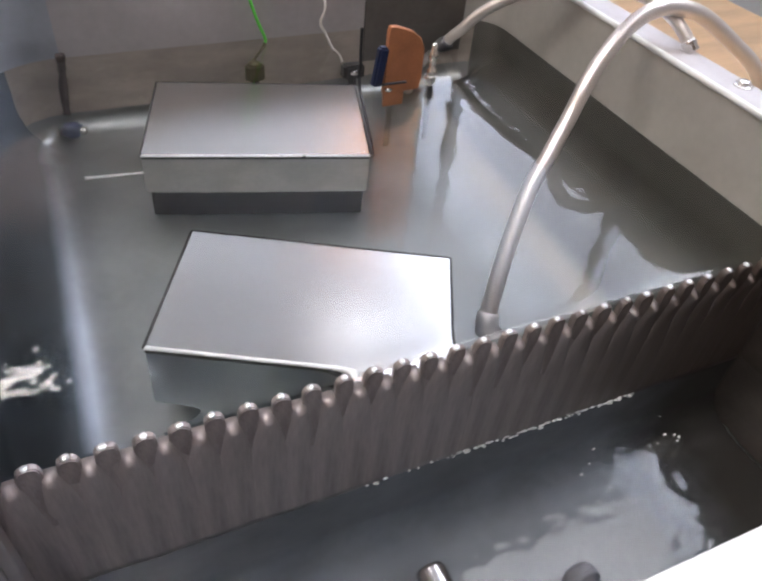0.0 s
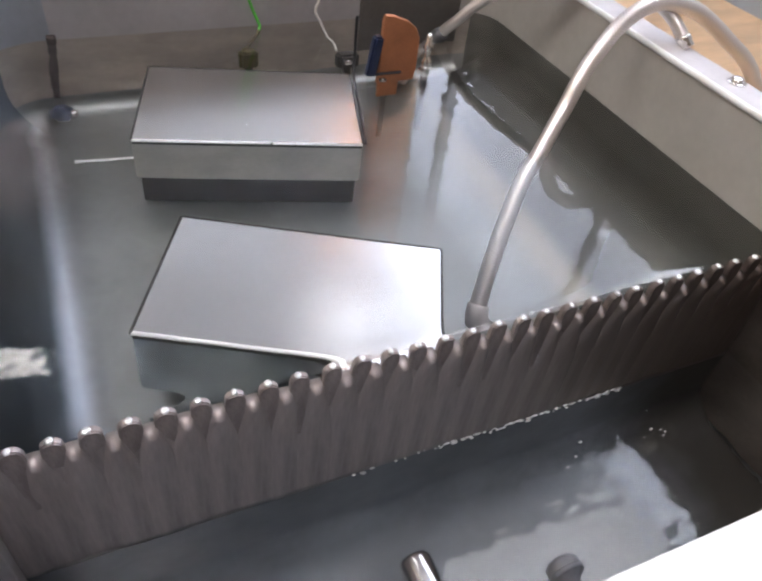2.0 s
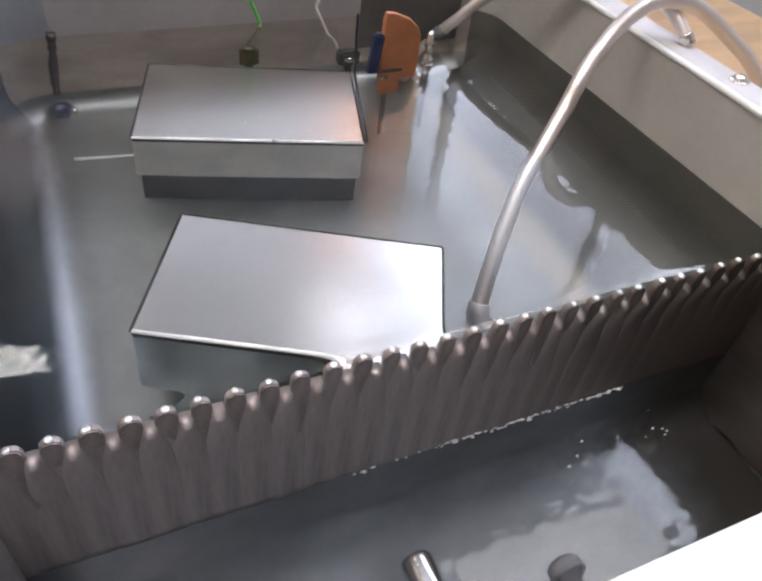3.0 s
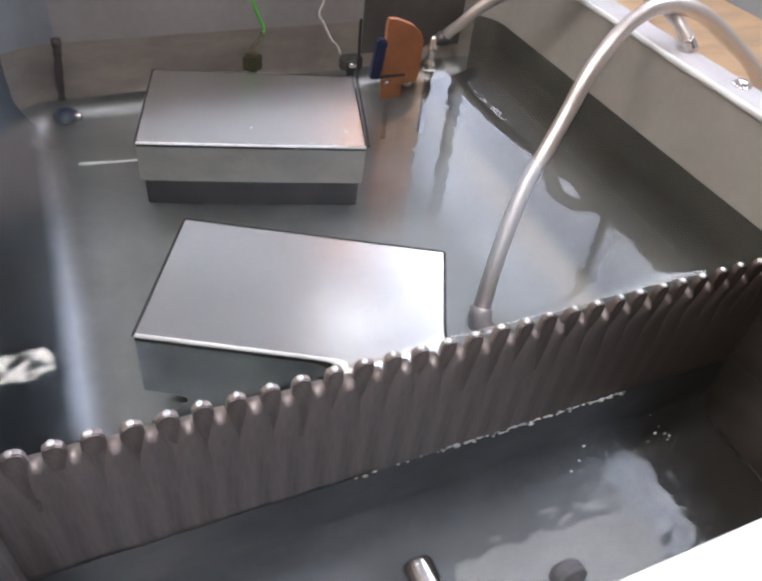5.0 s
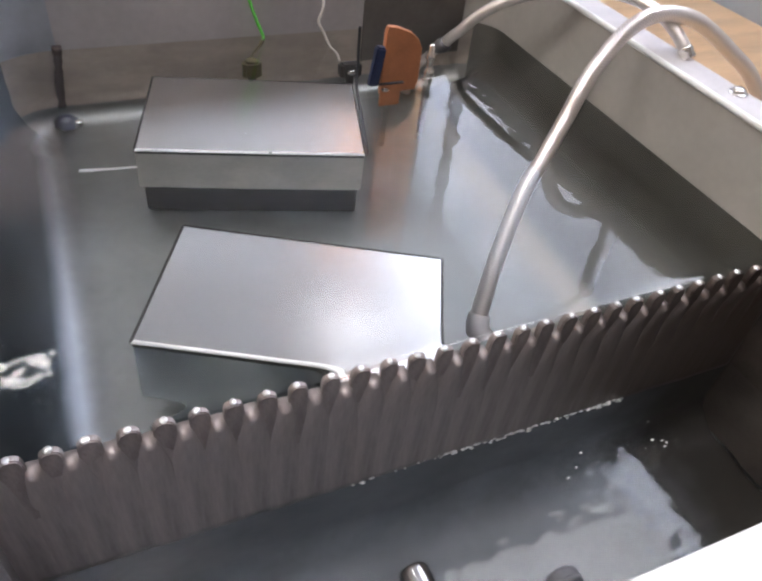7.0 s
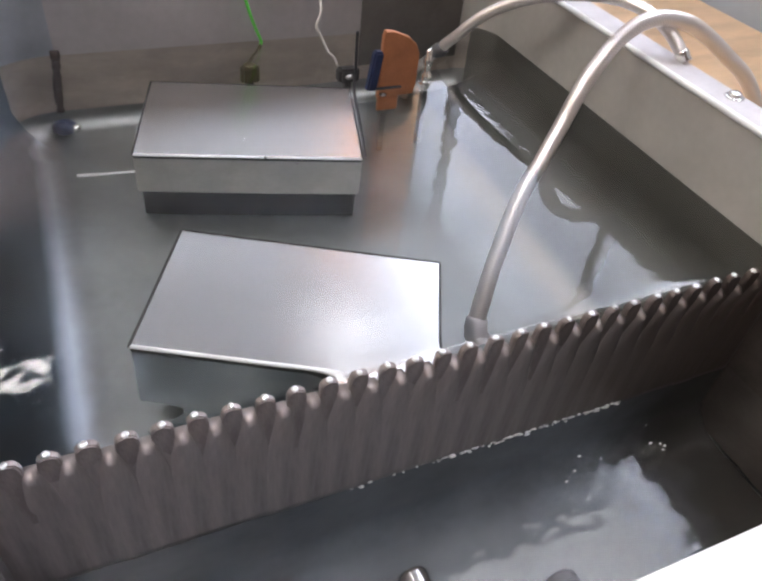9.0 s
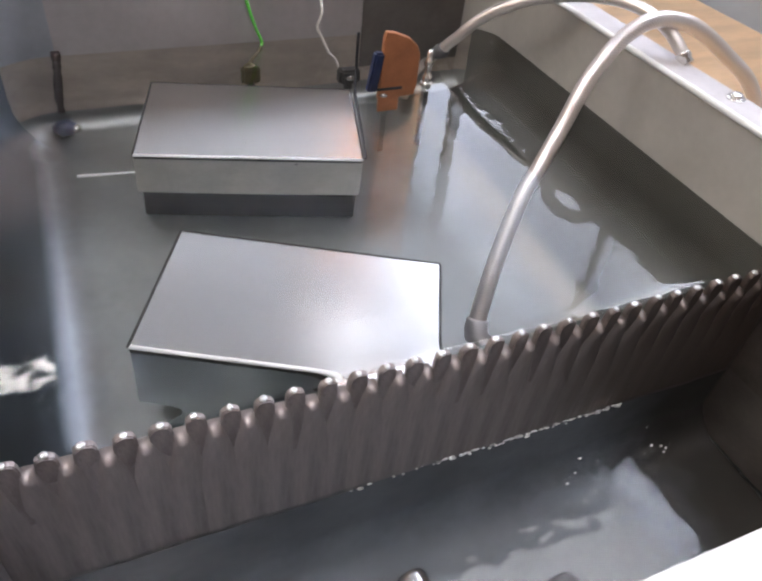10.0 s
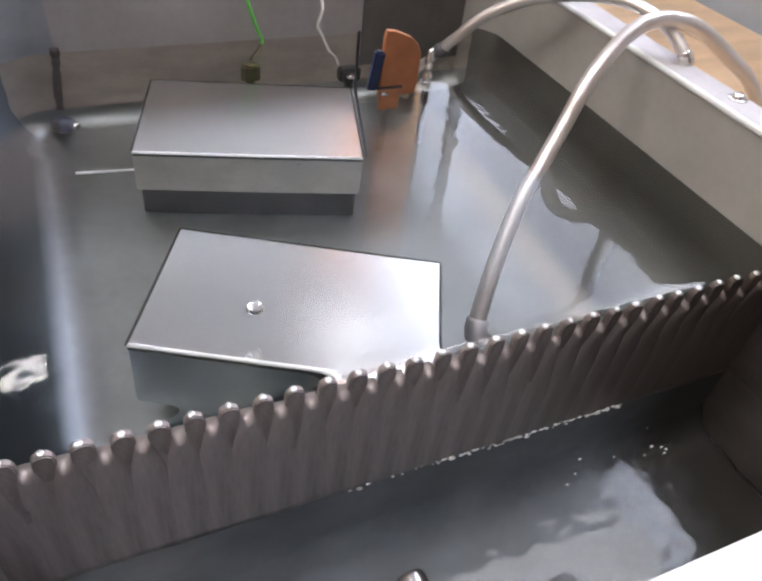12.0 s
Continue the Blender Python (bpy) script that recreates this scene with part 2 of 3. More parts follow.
def spline(pts, n=8):
    """Smooth points through pts (Catmull-Rom)."""
    P = [Vector(p) for p in pts]
    P = [P[0] * 2 - P[1], *P, P[-1] * 2 - P[-2]]
    out = []
    for i in range(1, len(P) - 2):
        a, b, c, d = P[i - 1:i + 3]
        for k in range(n):
            t = k / n
            out.append(0.5 * ((2 * b) + (c - a) * t + (2 * a - 5 * b + 4 * c - d) * t * t + (3 * b - a - 3 * c + d) * t ** 3))
    return out + [P[-2]]


def tube(pts, radius, sides=16, caps=True):
    """A round tube along pts, with UV (length, turn). radius: a number or a function of 0..1."""
    bm = bmesh.new()
    uvl = bm.loops.layers.uv.new("UVMap")
    pts = [Vector(p) for p in pts]
    rings, dist, lengths = [], 0.0, []
    ref = Vector((0.3, 0.9, 0.31))
    for i, p in enumerate(pts):
        d = (pts[min(i + 1, len(pts) - 1)] - pts[max(i - 1, 0)]).normalized()
        a = (ref - d * ref.dot(d)).normalized()
        ref = a
        b = d.cross(a)
        r = radius(i / (len(pts) - 1)) if callable(radius) else radius
        rings.append([bm.verts.new(p + (a * math.cos(math.tau * k / sides) + b * math.sin(math.tau * k / sides)) * r) for k in range(sides)])
        if i:
            dist += (p - pts[i - 1]).length
        lengths.append(dist)
    for i in range(len(pts) - 1):
        for k in range(sides):
            f = bm.faces.new((rings[i][k], rings[i][(k + 1) % sides], rings[i + 1][(k + 1) % sides], rings[i + 1][k]))
            for lp, (u, v) in zip(f.loops, ((i, k), (i, k + 1), (i + 1, k + 1), (i + 1, k))):
                lp[uvl].uv = (lengths[u], v / sides)
    if caps:
        bm.faces.new(rings[0][::-1])
        bm.faces.new(rings[-1])
    return bm


def lathe(profile, sides=20):
    """A turned shape about z from (radius, z) pairs."""
    bm = bmesh.new()
    rings = [[bm.verts.new((r * math.cos(math.tau * k / sides), r * math.sin(math.tau * k / sides), z)) for k in range(sides)] for r, z in profile]
    for a, b in zip(rings, rings[1:]):
        for k in range(sides):
            bm.faces.new((a[k], a[(k + 1) % sides], b[(k + 1) % sides], b[k]))
    bm.faces.new(rings[0][::-1])
    bm.faces.new(rings[-1])
    return bm


# ---- the room ----
XL, XR, YF, YB, ZF, ZC = -2.4, 1.9, -2.2, 3.2, -0.92, 4.3
ZL = 2.9                                         # height of the hanging lamps
CX0, CZ0, CZ1 = 1.70, 0.9, 2.72
LX0, LX1, LZ0, LZ1 = -0.75, -0.12, 0.9, 2.07
WY0, WY1, WZ0, WZ1 = 0.30, 3.18, 1.22, 2.95


def build_room():
    S = "structure"
    tagged(part("floor", box(XL - .1, XR + .1, YF - .1, YB + .1, ZF - .1, ZF), FLOORING), "tan brown vinyl floor of the workshop", "floor", kind=S)
    tagged(part("ceiling", box(XL - .1, XR + .1, YF - .1, YB + .1, ZC, ZC + .1), CEIL), "pale grey painted ceiling", "ceiling", kind=S)
    bm = bmesh.new()
    add_box(bm, XL - .1, LX0, YB, YB + .1, ZF, ZC)
    add_box(bm, LX1, CX0, YB, YB + .1, ZF, ZC)
    for x0, x1, z0, z1 in ((LX0, LX1, LZ0, LZ1), (CX0, XR + .1, CZ0, CZ1)):
        add_box(bm, x0, x1, YB, YB + .1, ZF, z0)
        add_box(bm, x0, x1, YB, YB + .1, z1, ZC)
    add_box(bm, XR + .03, XR + .1, YB, YB + .1, CZ0, CZ1)
    tagged(part("wall_north", bm, ROOM_NORTH), "plain grey painted wall behind the tank", "wall", kind=S)
    tagged(part("wall_south", box(XL - .1, XR + .1, YF - .1, YF, ZF, ZC), ROOM_BROWN), "plain brownish grey workshop wall", "wall", kind=S)
    tagged(part("wall_west", box(XL - .1, XL, YF, YB, ZF, ZC), ROOM_TAN), "plain tan painted workshop wall", "wall", kind=S)
    bm = bmesh.new()
    add_box(bm, XR, XR + .1, YF, WY0, ZF, ZC)
    add_box(bm, XR, XR + .1, WY1, YB, ZF, ZC)
    add_box(bm, XR, XR + .1, WY0, WY1, ZF, WZ0)
    add_box(bm, XR, XR + .1, WY0, WY1, WZ1, ZC)
    tagged(part("wall_east", bm, ROOM_GREY), "grey wall with a wide window opening", "wall", kind=S)
    win = tagged(new("window_1"), "wide window with white painted frame", "window", kind=S)
    for y in (WY0, 2.70, 1.345):
        part("mullion", box(XR + .02, XR + .08, y, y + .055, WZ0, WZ1, .004), FRAME, win)
    for z in (WZ0, WZ1 - .05):
        part("window_rail", box(XR + .025, XR + .075, WY0, WY1, z, z + .05, .004), FRAME, win)
    tagged(part("backdrop", box(XR + .5, XR + .52, WY0 - 1.2, WY1 + 1.2, WZ0 - 1.0, WZ1 + 1.2), SKYGLOW), "pale bright overcast sky outside the window", "sky", kind=S)
    # Unseen backlit windows, added so the liquid mirrors brown bands.
    curtained_window("window_2", CX0, XR - .02, CZ0, CZ1, CURTAIN, "brown", .15)
    curtained_window("window_3", LX0, LX1, LZ0, LZ1, DRAPE, "dull taupe")


def curtained_window(name, x0, x1, z0, z1, fabric, colour, turn=0.0):
    """An unseen window added in the north wall for its reflection, with a folded curtain hanging before it."""
    S = "structure"
    w = tagged(new(name), "narrow unseen window, added for its reflection, behind a " + colour + " curtain", "window", kind=S)
    for x in (x0, x1 - .03):
        part("window_frame", box(x, x + .03, YB + .01, YB + .06, z0, z1, .003), FRAME, w)
    n = max(48, round((x1 - x0) * 200))
    bm = bmesh.new()
    cols = []
    for k in range(n + 1):
        x = x0 - .03 + (x1 - x0 + .04) * k / n
        y = YB - .03 + .02 * math.sin(x * 90)
        cols.append((bm.verts.new((x, y, z0 - .05)), bm.verts.new((x, y, z1))))
    for k in range(1, 25 if turn else 1):             # the cloth goes on round the corner
        x, y = x1 + .004 + .008 * math.sin(k * .9), YB - .03 - turn * k / 24
        cols.append((bm.verts.new((x, y, z0 - .05)), bm.verts.new((x, y, z1))))
    for p, q in zip(cols, cols[1:]):
        bm.faces.new((p[0], q[0], q[1], p[1]))
    tagged(part("curtain", bm, fabric, None, "", True), colour + " cloth curtain hanging before a bright window", "curtain")
    tagged(part("backdrop", box(x0 - .6, min(x1 + .6, XR + .38), YB + .5, YB + .52, z0 - .6, z1 + .6), SKYGLOW), "pale bright overcast sky outside the narrow window", "sky", kind=S)


def pendant_light(x, y, w, d, diffuser, z=ZL):
    t = thing("pendant_light", "rectangular white hanging light, switched on, out of view", "lamp", pose(x, y, z), "hanging lights")
    part("housing", box(-w / 2 - .03, w / 2 + .03, -d / 2 - .03, d / 2 + .03, -.06, 0, .005), WHITE, t)
    part("diffuser", box(-w / 2, w / 2, -d / 2, d / 2, -.075, -.06, .004), diffuser, t)
    for s in (-1, 1):
        part("rod", tube([(s * w * .35, 0, -.002), (s * w * .35, 0, .5), (s * w * .35, 0, ZC - z)], .006, 8), WHITE, t)
    return t


build_room()
pendant_light(-0.62, 2.80, 0.34, 0.11, DIFF_FAR)
pendant_light(1.52, 2.44, 0.36, 0.32, DIFF_MID)
pendant_light(1.41, 0.36, 0.86, 0.52, DIFF_BIG, 2.0)
# These two are unseen fill lights that brighten walls, hoses and comb.
pendant_light(-1.55, 0.45, 1.4, 1.6, DIFF_FILL_WARM)
pendant_light(-0.30, -1.35, 0.9, 0.5, DIFF_FILL_NEAR)


# ---- bench ----
def build_bench():
    t = thing("workbench", "tan wooden workbench that carries the steel tank", "bench", pose(0, 0, 0))
    part("bench_top", box(-.6, 1.82, -.55, 1.6, -.335, -.295, .004), TAN, t)
    for x in (-.55, 1.72):
        for y in (-.50, 1.5):
            part("leg", box(x, x + .06, y, y + .06, ZF, -.335, .004), TAN, t)


build_bench()


# ---- the tank ----
TX0, TX1, TY1 = -0.030, 0.585, 0.517
RIMZ, FLOORZ, GUTZ, GY = 0.078, -0.160, -0.122, -0.190


def basin_shell(upper=False, zone=0):
    """Inner skin of the basin: upright walls, rounded corners, and bends down to the floor that are wide at the sides and tight at the back."""
    r, rl = 0.045, 0.085                        # the far corner beside the dull side wall is rounder
    path = []                                   # (x, y, inward x, inward y, bend width, bend height)
    for k in range(13):
        y = -0.002 + (TY1 - rl + 0.002) * k / 12
        path.append((TX0, y, 1, 0, .078, .075))
    for k in range(1, 9):
        a = math.pi * .5 * k / 9
        path.append((TX0 + rl - rl * math.cos(a), TY1 - rl + rl * math.sin(a), math.cos(a), -math.sin(a), .078 - .045 * k / 9, .075 - .03 * k / 9))
    for k in range(15):
        path.append((TX0 + rl + (TX1 - TX0 - r - rl) * k / 14, TY1, 0, -1, .033, .045))
    for k in range(1, 9):
        a = math.pi * .5 * k / 9
        path.append((TX1 - r + r * math.sin(a), TY1 - r + r * math.cos(a), -math.sin(a), -math.cos(a), .033 + .122 * k / 9, .045 + .04 * k / 9))
    for k in range(13):
        y = TY1 - r - (TY1 - r + 0.002) * k / 12
        path.append((TX1, y, -1, 0, .155, .085))
    bm = bmesh.new()
    rows = []
    if upper:
        rows = [[bm.verts.new((x, y, z)) for x, y, *_ in path] for z in (RIMZ, RIMZ * .5, -.004)]
        for a, b in zip(rows, rows[1:]):
            for k in range(len(path) - 1):
                if zone == (2 if k < 13 else 1 if k < 21 else 3 if k < 36 else 0):
                    bm.faces.new((a[k], a[k + 1], b[k + 1], b[k]))
        bmesh.ops.delete(bm, geom=[v for v in bm.verts if not v.link_faces], context="VERTS")
        return bm
    for k in range(5):
        rows.append([bm.verts.new((x, y, -.004 + (FLOORZ + bh + .004) * k / 4)) for x, y, _, _, _, bh in path])
    for k in range(1, 19):
        a = math.pi / 2 * k / 18
        row = []
        for x, y, ix, iy, bw, bh in path:
            px, py = x + ix * bw * (1 - math.cos(a)), y + iy * bw * (1 - math.cos(a))
            row.append(bm.verts.new((px, py, FLOORZ + bh * (1 - math.sin(a)))))
        rows.append(row)
    first = len(path) - 19                      # the slope under the braided hoses is darker, shade put into its colour
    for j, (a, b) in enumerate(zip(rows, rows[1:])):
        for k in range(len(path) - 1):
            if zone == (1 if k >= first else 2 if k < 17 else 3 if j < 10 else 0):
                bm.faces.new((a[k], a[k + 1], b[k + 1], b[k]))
    if zone == 0:
        bm.faces.new(rows[-1])
    bmesh.ops.delete(bm, geom=[v for v in bm.verts if not v.link_faces], context="VERTS")
    return bm


def tooth_mesh(seed):
    """One tooth of the comb: a flat tab with rounded shoulders that runs out to a point down the plate, centred on x = 0."""
    rng = random.Random(seed)
    w, top = .0064 + rng.uniform(-.0003, .0003), .0066 + rng.uniform(-.0006, .0006)
    half = [(.0012, -.050), (.0034, -.034), (.0054, -.020), (w - .0002, -.010), (w, -.003), (w - .0002, top - .0052)]
    half += [(w - .0004 - .0034 * (1 - math.cos(a)), top - .0052 + .0046 * math.sin(a)) for a in (.45, .9, 1.3)] + [(.0010, top)]
    prof = half + [(-x + rng.uniform(-.0003, .0003), z) for x, z in half[::-1]]
    bm = bmesh.new()
    f = bm.faces.new([bm.verts.new((x, -.0050, z)) for x, z in prof])
    ext = bmesh.ops.extrude_face_region(bm, geom=[f])
    bmesh.ops.translate(bm, vec=(0, .0052, 0), verts=[v for v in ext["geom"] if isinstance(v, bmesh.types.BMVert)])
    bmesh.ops.bevel(bm, geom=[e for e in bm.edges if e.calc_length() < .012], offset=.0009, segments=2, affect="EDGES")
    for v in bm.verts:
        if v.co.z < -.009 and v.co.y < -.003:
            v.co.y += .0007 * min(1, (-.009 - v.co.z) / .008)
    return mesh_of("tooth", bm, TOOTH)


def tip_mesh(seed):
    """A bright rounded bead on the crest of a tooth, added for its glint."""
    rng = random.Random(seed + 40)
    w = .0026 + rng.uniform(-.0008, .0008)
    bm = bmesh.new()
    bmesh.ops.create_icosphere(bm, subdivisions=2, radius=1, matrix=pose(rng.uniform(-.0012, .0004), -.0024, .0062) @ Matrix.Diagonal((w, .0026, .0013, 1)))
    return mesh_of("tip", bm, CREST_GLINT, True)


def build_tank():
    t = thing("overflow_tank", "stainless steel overflow tank full of clear liquid", "tank", pose(0, 0, 0))
    part("basin", basin_shell(), STEEL, t, smooth=True)
    part("side_slope", basin_shell(zone=1), SLOPE, t, "steel side slope with shade and bend highlight painted in", smooth=True)
    part("side_wall", basin_shell(zone=2), SIDE_BEND, t, "bluish steel side wall with shade painted in", smooth=True)
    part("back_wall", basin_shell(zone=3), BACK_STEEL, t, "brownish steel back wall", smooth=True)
    part("upper_side_wall", basin_shell(True, 2), SIDE_STEEL, t, "bluish steel side wall with shade painted in", smooth=True)
    part("upper_corner", basin_shell(True, 1), UPPER_CORNER, t, "rounded steel corner, pale bluish highlight painted in", smooth=True)
    part("upper_back_wall", basin_shell(True, 3), UPPER_BACK, t, "dry violet grey steel back wall, dimmer light painted in", smooth=True)
    seam = [(.0555, .5135, .004), (.0545, .5125, -.02), (.053, .512, -.045), (.051, .511, -.07), (.049, .508, -.10), (.048, .500, -.125)]
    part("corner_seam", tube(spline(seam, 6), lambda u: .0044 + .0005 * math.sin(u * 11 + 1) + .0006 * math.sin(u * 29) * math.sin(u * 5), 10), STAINED, t, "dark rough weld seam", smooth=True)
    # Blue piece and bright screw added for the sparkle at the corner's foot.
    plug = part("corner_glint", lathe([(.013, 0), (.0135, .005), (.009, .009), (.007, .020), (.003, .022)], 8), BLUE, t, "dark blue piece added for the corner's bluish sparkle", True, pose(.049, .488, FLOORZ + .010, 25, -14, 20))
    part("glint_screw", lathe([(.006, .009), (.006, .0125), (.003, .015)], 12), CHROME, plug, "", True, pose(.009, -.008, -.004))
    # Thin dark sheet added to put the far corner's shade into colour.
    part("corner_shade", box(.405, .545, TY1 - .004, TY1 - .0015, -.10, RIMZ - .002, .0006), CORNER_SHADE, t, "thin dark sheet painting the shade in the far corner")
    part("upper_wall", basin_shell(True), BAND, t, "dry beige grey steel wall", smooth=True)
    X0, X1 = TX0 - .030, TX1 + .030
    part("outer_wall", box(X0 - .002, X0, -.222, TY1 + .03, -.29, RIMZ - .004, .0005), STEEL, t)
    part("outer_wall", box(X1, X1 + .002, -.222, TY1 + .03, -.29, RIMZ - .004, .0005), STEEL, t)
    part("outer_wall", box(X0, X1, TY1 + .030, TY1 + .032, -.29, RIMZ - .004, .0005), STEEL, t)
    part("base_sheet", box(X0, X1, -.222, TY1 + .03, -.293, -.289), STEEL, t)
    fl = RIMZ - .003
    part("rim_flange", box(TX1 + .001, X1 + .008, -.225, TY1 + .037, fl, RIMZ + .001, .001), RIM, t, "pale steel flange")
    part("rim_flange", box(X0 - .008, TX0 - .001, -.225, TY1 + .037, fl, RIMZ + .001, .001), RIM, t, "pale steel flange")
    part("rim_flange", box(TX0 - .001, TX1 + .001, TY1 + .001, TY1 + .037, fl, RIMZ + .0005, .001), RIM, t, "pale steel flange")
    bead = [(TX1 + .0005, -.19, RIMZ), (TX1 + .0005, .1, RIMZ), (TX1 + .0005, .3, RIMZ), (TX1 + .0005, TY1 - .045, RIMZ)]
    part("rim_bead", tube(bead, .0032, 10), LID_EDGE, t, "rolled rim edge, highlight painted near white", smooth=True)
    # weld beads on the floor and a mark beside the drain
    part("weld_bead", tube(spline([(.052, .405, FLOORZ + .002), (.08, .402, FLOORZ + .002), (.125, .398, FLOORZ + .002)], 5), lambda u: .0012 + .0012 * (1 - u), 8), LID_EDGE, t, "bright thin weld line", smooth=True)
    # trough in front of the comb
    prof = [(-.0035, GUTZ - .004)] + [(-.0035 - .040 * (1 - math.cos(math.pi / 2 * k / 12)), -.255 + .05 * (1 - math.sin(math.pi / 2 * k / 12))) for k in range(13)] + [(GY + .05 - .05 * math.sin(math.pi / 2 * k / 8), -.255 + .05 * (1 - math.cos(math.pi / 2 * k / 8))) for k in range(9)]
    bm = bmesh.new()
    ends = [(bm.verts.new((TX0, y, z)), bm.verts.new((TX1, y, z))) for y, z in prof]
    for p, q in zip(ends, ends[1:]):
        bm.faces.new((p[0], p[1], q[1], q[0]))
    part("trough_liner", bm, LINER, t, "dark curved trough lining, brown shade painted in at one end", True)
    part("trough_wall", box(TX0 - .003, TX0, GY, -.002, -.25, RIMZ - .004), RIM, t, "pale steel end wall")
    part("trough_wall", box(TX1, TX1 + .003, GY, -.002, -.25, RIMZ - .004), END_STEEL, t, "brown steel end wall with shade painted in")
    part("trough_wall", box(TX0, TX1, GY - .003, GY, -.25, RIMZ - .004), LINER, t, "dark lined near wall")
    part("overflow_slot", box(TX1 - .004, TX1, -.107, -.078, .019, .035, .0015), BLACK, t, "dark slot in the end wall")
    part("end_bracket", box(TX0, -.0222, -.016, -.0045, GUTZ - .02, -.030, .0008), RIM, t, "pale steel bracket at the comb end")
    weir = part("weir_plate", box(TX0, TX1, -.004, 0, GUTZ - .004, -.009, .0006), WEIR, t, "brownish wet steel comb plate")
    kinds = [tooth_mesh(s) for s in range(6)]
    tips = [tip_mesh(s) for s in range(5)]
    for i in range(-1, 30):
        o = new("tooth", kinds[random.randrange(6)])
        o.parent = weir
        tip = new("tip", tips[random.randrange(5)])
        tip.parent = o
        o.matrix_basis = pose(i * .02 + random.uniform(-.0005, .0005), random.uniform(-.0003, .0003), random.uniform(-.0009, .0005), random.uniform(-3, 3), random.uniform(-3, 3), random.uniform(-4, 4))
    # outlet stubs on the near wall of the trough
    stub = part("outlet_stub", lathe([(.0095, 0), (.0105, .001), (.0105, .085), (.009, .088), (.0, .088)][:-1]), CHROME, t, "bright round outlet stub", True, pose(.205, -.184, -.084, -90, 0, 0))
    part("collar", lathe([(.015, 0), (.015, .012), (.0125, .015)]), DARK_METAL, stub, "", True, pose(0, 0, .02))
    knob = part("drain_knob", lathe([(.006, 0), (.006, .043), (.0105, .046), (.0118, .051), (.0112, .056), (.008, .0585)]), KNOB, t, "grey round knob", True, pose(.295, -.187, -.089, -90, 0, 0))
    part("knob_ring", lathe([(.0118, .047), (.0121, .049), (.0118, .051)]), KNOB, knob, "", True)
    cover = tagged(part("front_cover", box(-.05, .70, -.50, -.1905, RIMZ + .002, RIMZ + .006, .0012, 2), WHITE), "plain white board lying on the near tank rim", "board")
    for x in (-.04, .69):
        part("cover_foot", box(x - .006, x + .006, -.49, -.47, -.293, RIMZ + .002, .001), WHITE, cover)
    return t


build_tank()


# ---- the liquid ----
def ripple(x, y, slope, short, long, seed, flat=1.0):
    """Crossing waves of many lengths; slope: their mean steepness."""
    rng = random.Random(seed)
    z = np.zeros_like(x)
    for _ in range(34):
        a, k, p = rng.uniform(0, math.tau), math.tau / math.exp(rng.uniform(math.log(short), math.log(long))), rng.uniform(0, math.tau)
        z += np.sin((x * math.cos(a) * flat + y * math.sin(a)) * k + p) / k
    return z * slope / math.sqrt(17)


def sheet(x0, x1, y0, y1, step, height):
    nx, ny = round((x1 - x0) / step), round((y1 - y0) / step)
    gx, gy = np.meshgrid(np.linspace(x0, x1, nx + 1), y0 + (y1 - y0) * np.linspace(0, 1, ny + 1))
    verts = np.stack([gx, gy, height(gx, gy)], -1).reshape(-1, 3)
    q = (np.arange(ny)[:, None] * (nx + 1) + np.arange(nx)[None, :]).reshape(-1, 1)
    faces = q + np.array([0, 1, nx + 2, nx + 1])
    me = bpy.data.meshes.new("water")
    me.from_pydata(verts.tolist(), [], faces.tolist())
    me.polygons.foreach_set("use_smooth", [True] * len(faces))
    me.materials.append(WATER)
    return me


def basin_height(x, y):
    calm = .0017 + .010 * np.exp(-(x / .05) ** 2) + .0026 / (1 + np.exp((.33 - x) / .02)) + .007 * np.exp(-((x - .43) ** 2 + (y - .42) ** 2) / .008)
    return ripple(x, y, calm, .0055, .028, 3) - .0022 * np.exp(-(y - .001) / .003)


def trough_height(x, y):
    rough = .011 + .026 * np.exp(-((x - .45) / .13) ** 2)
    return ripple(x, y, rough, .0055, .020, 8, .5) + .0010 * np.exp((y + .004) / .0025)


def build_water():
    a = tagged(new("water", sheet(TX0 - .022, TX1 + .022, .0012, TY1 + .006, .0017, basin_height)), "clear rippling liquid that fills the steel tank", "water", kind="structure")
    b = tagged(new("water", sheet(TX0 - .018, TX1 + .018, GY - .004, -.0038, .0020, trough_height)), "dark rippling liquid in the overflow trough", "water", kind="structure")
    b.location.z = GUTZ
    a.visible_shadow = b.visible_shadow = False
    return a, b


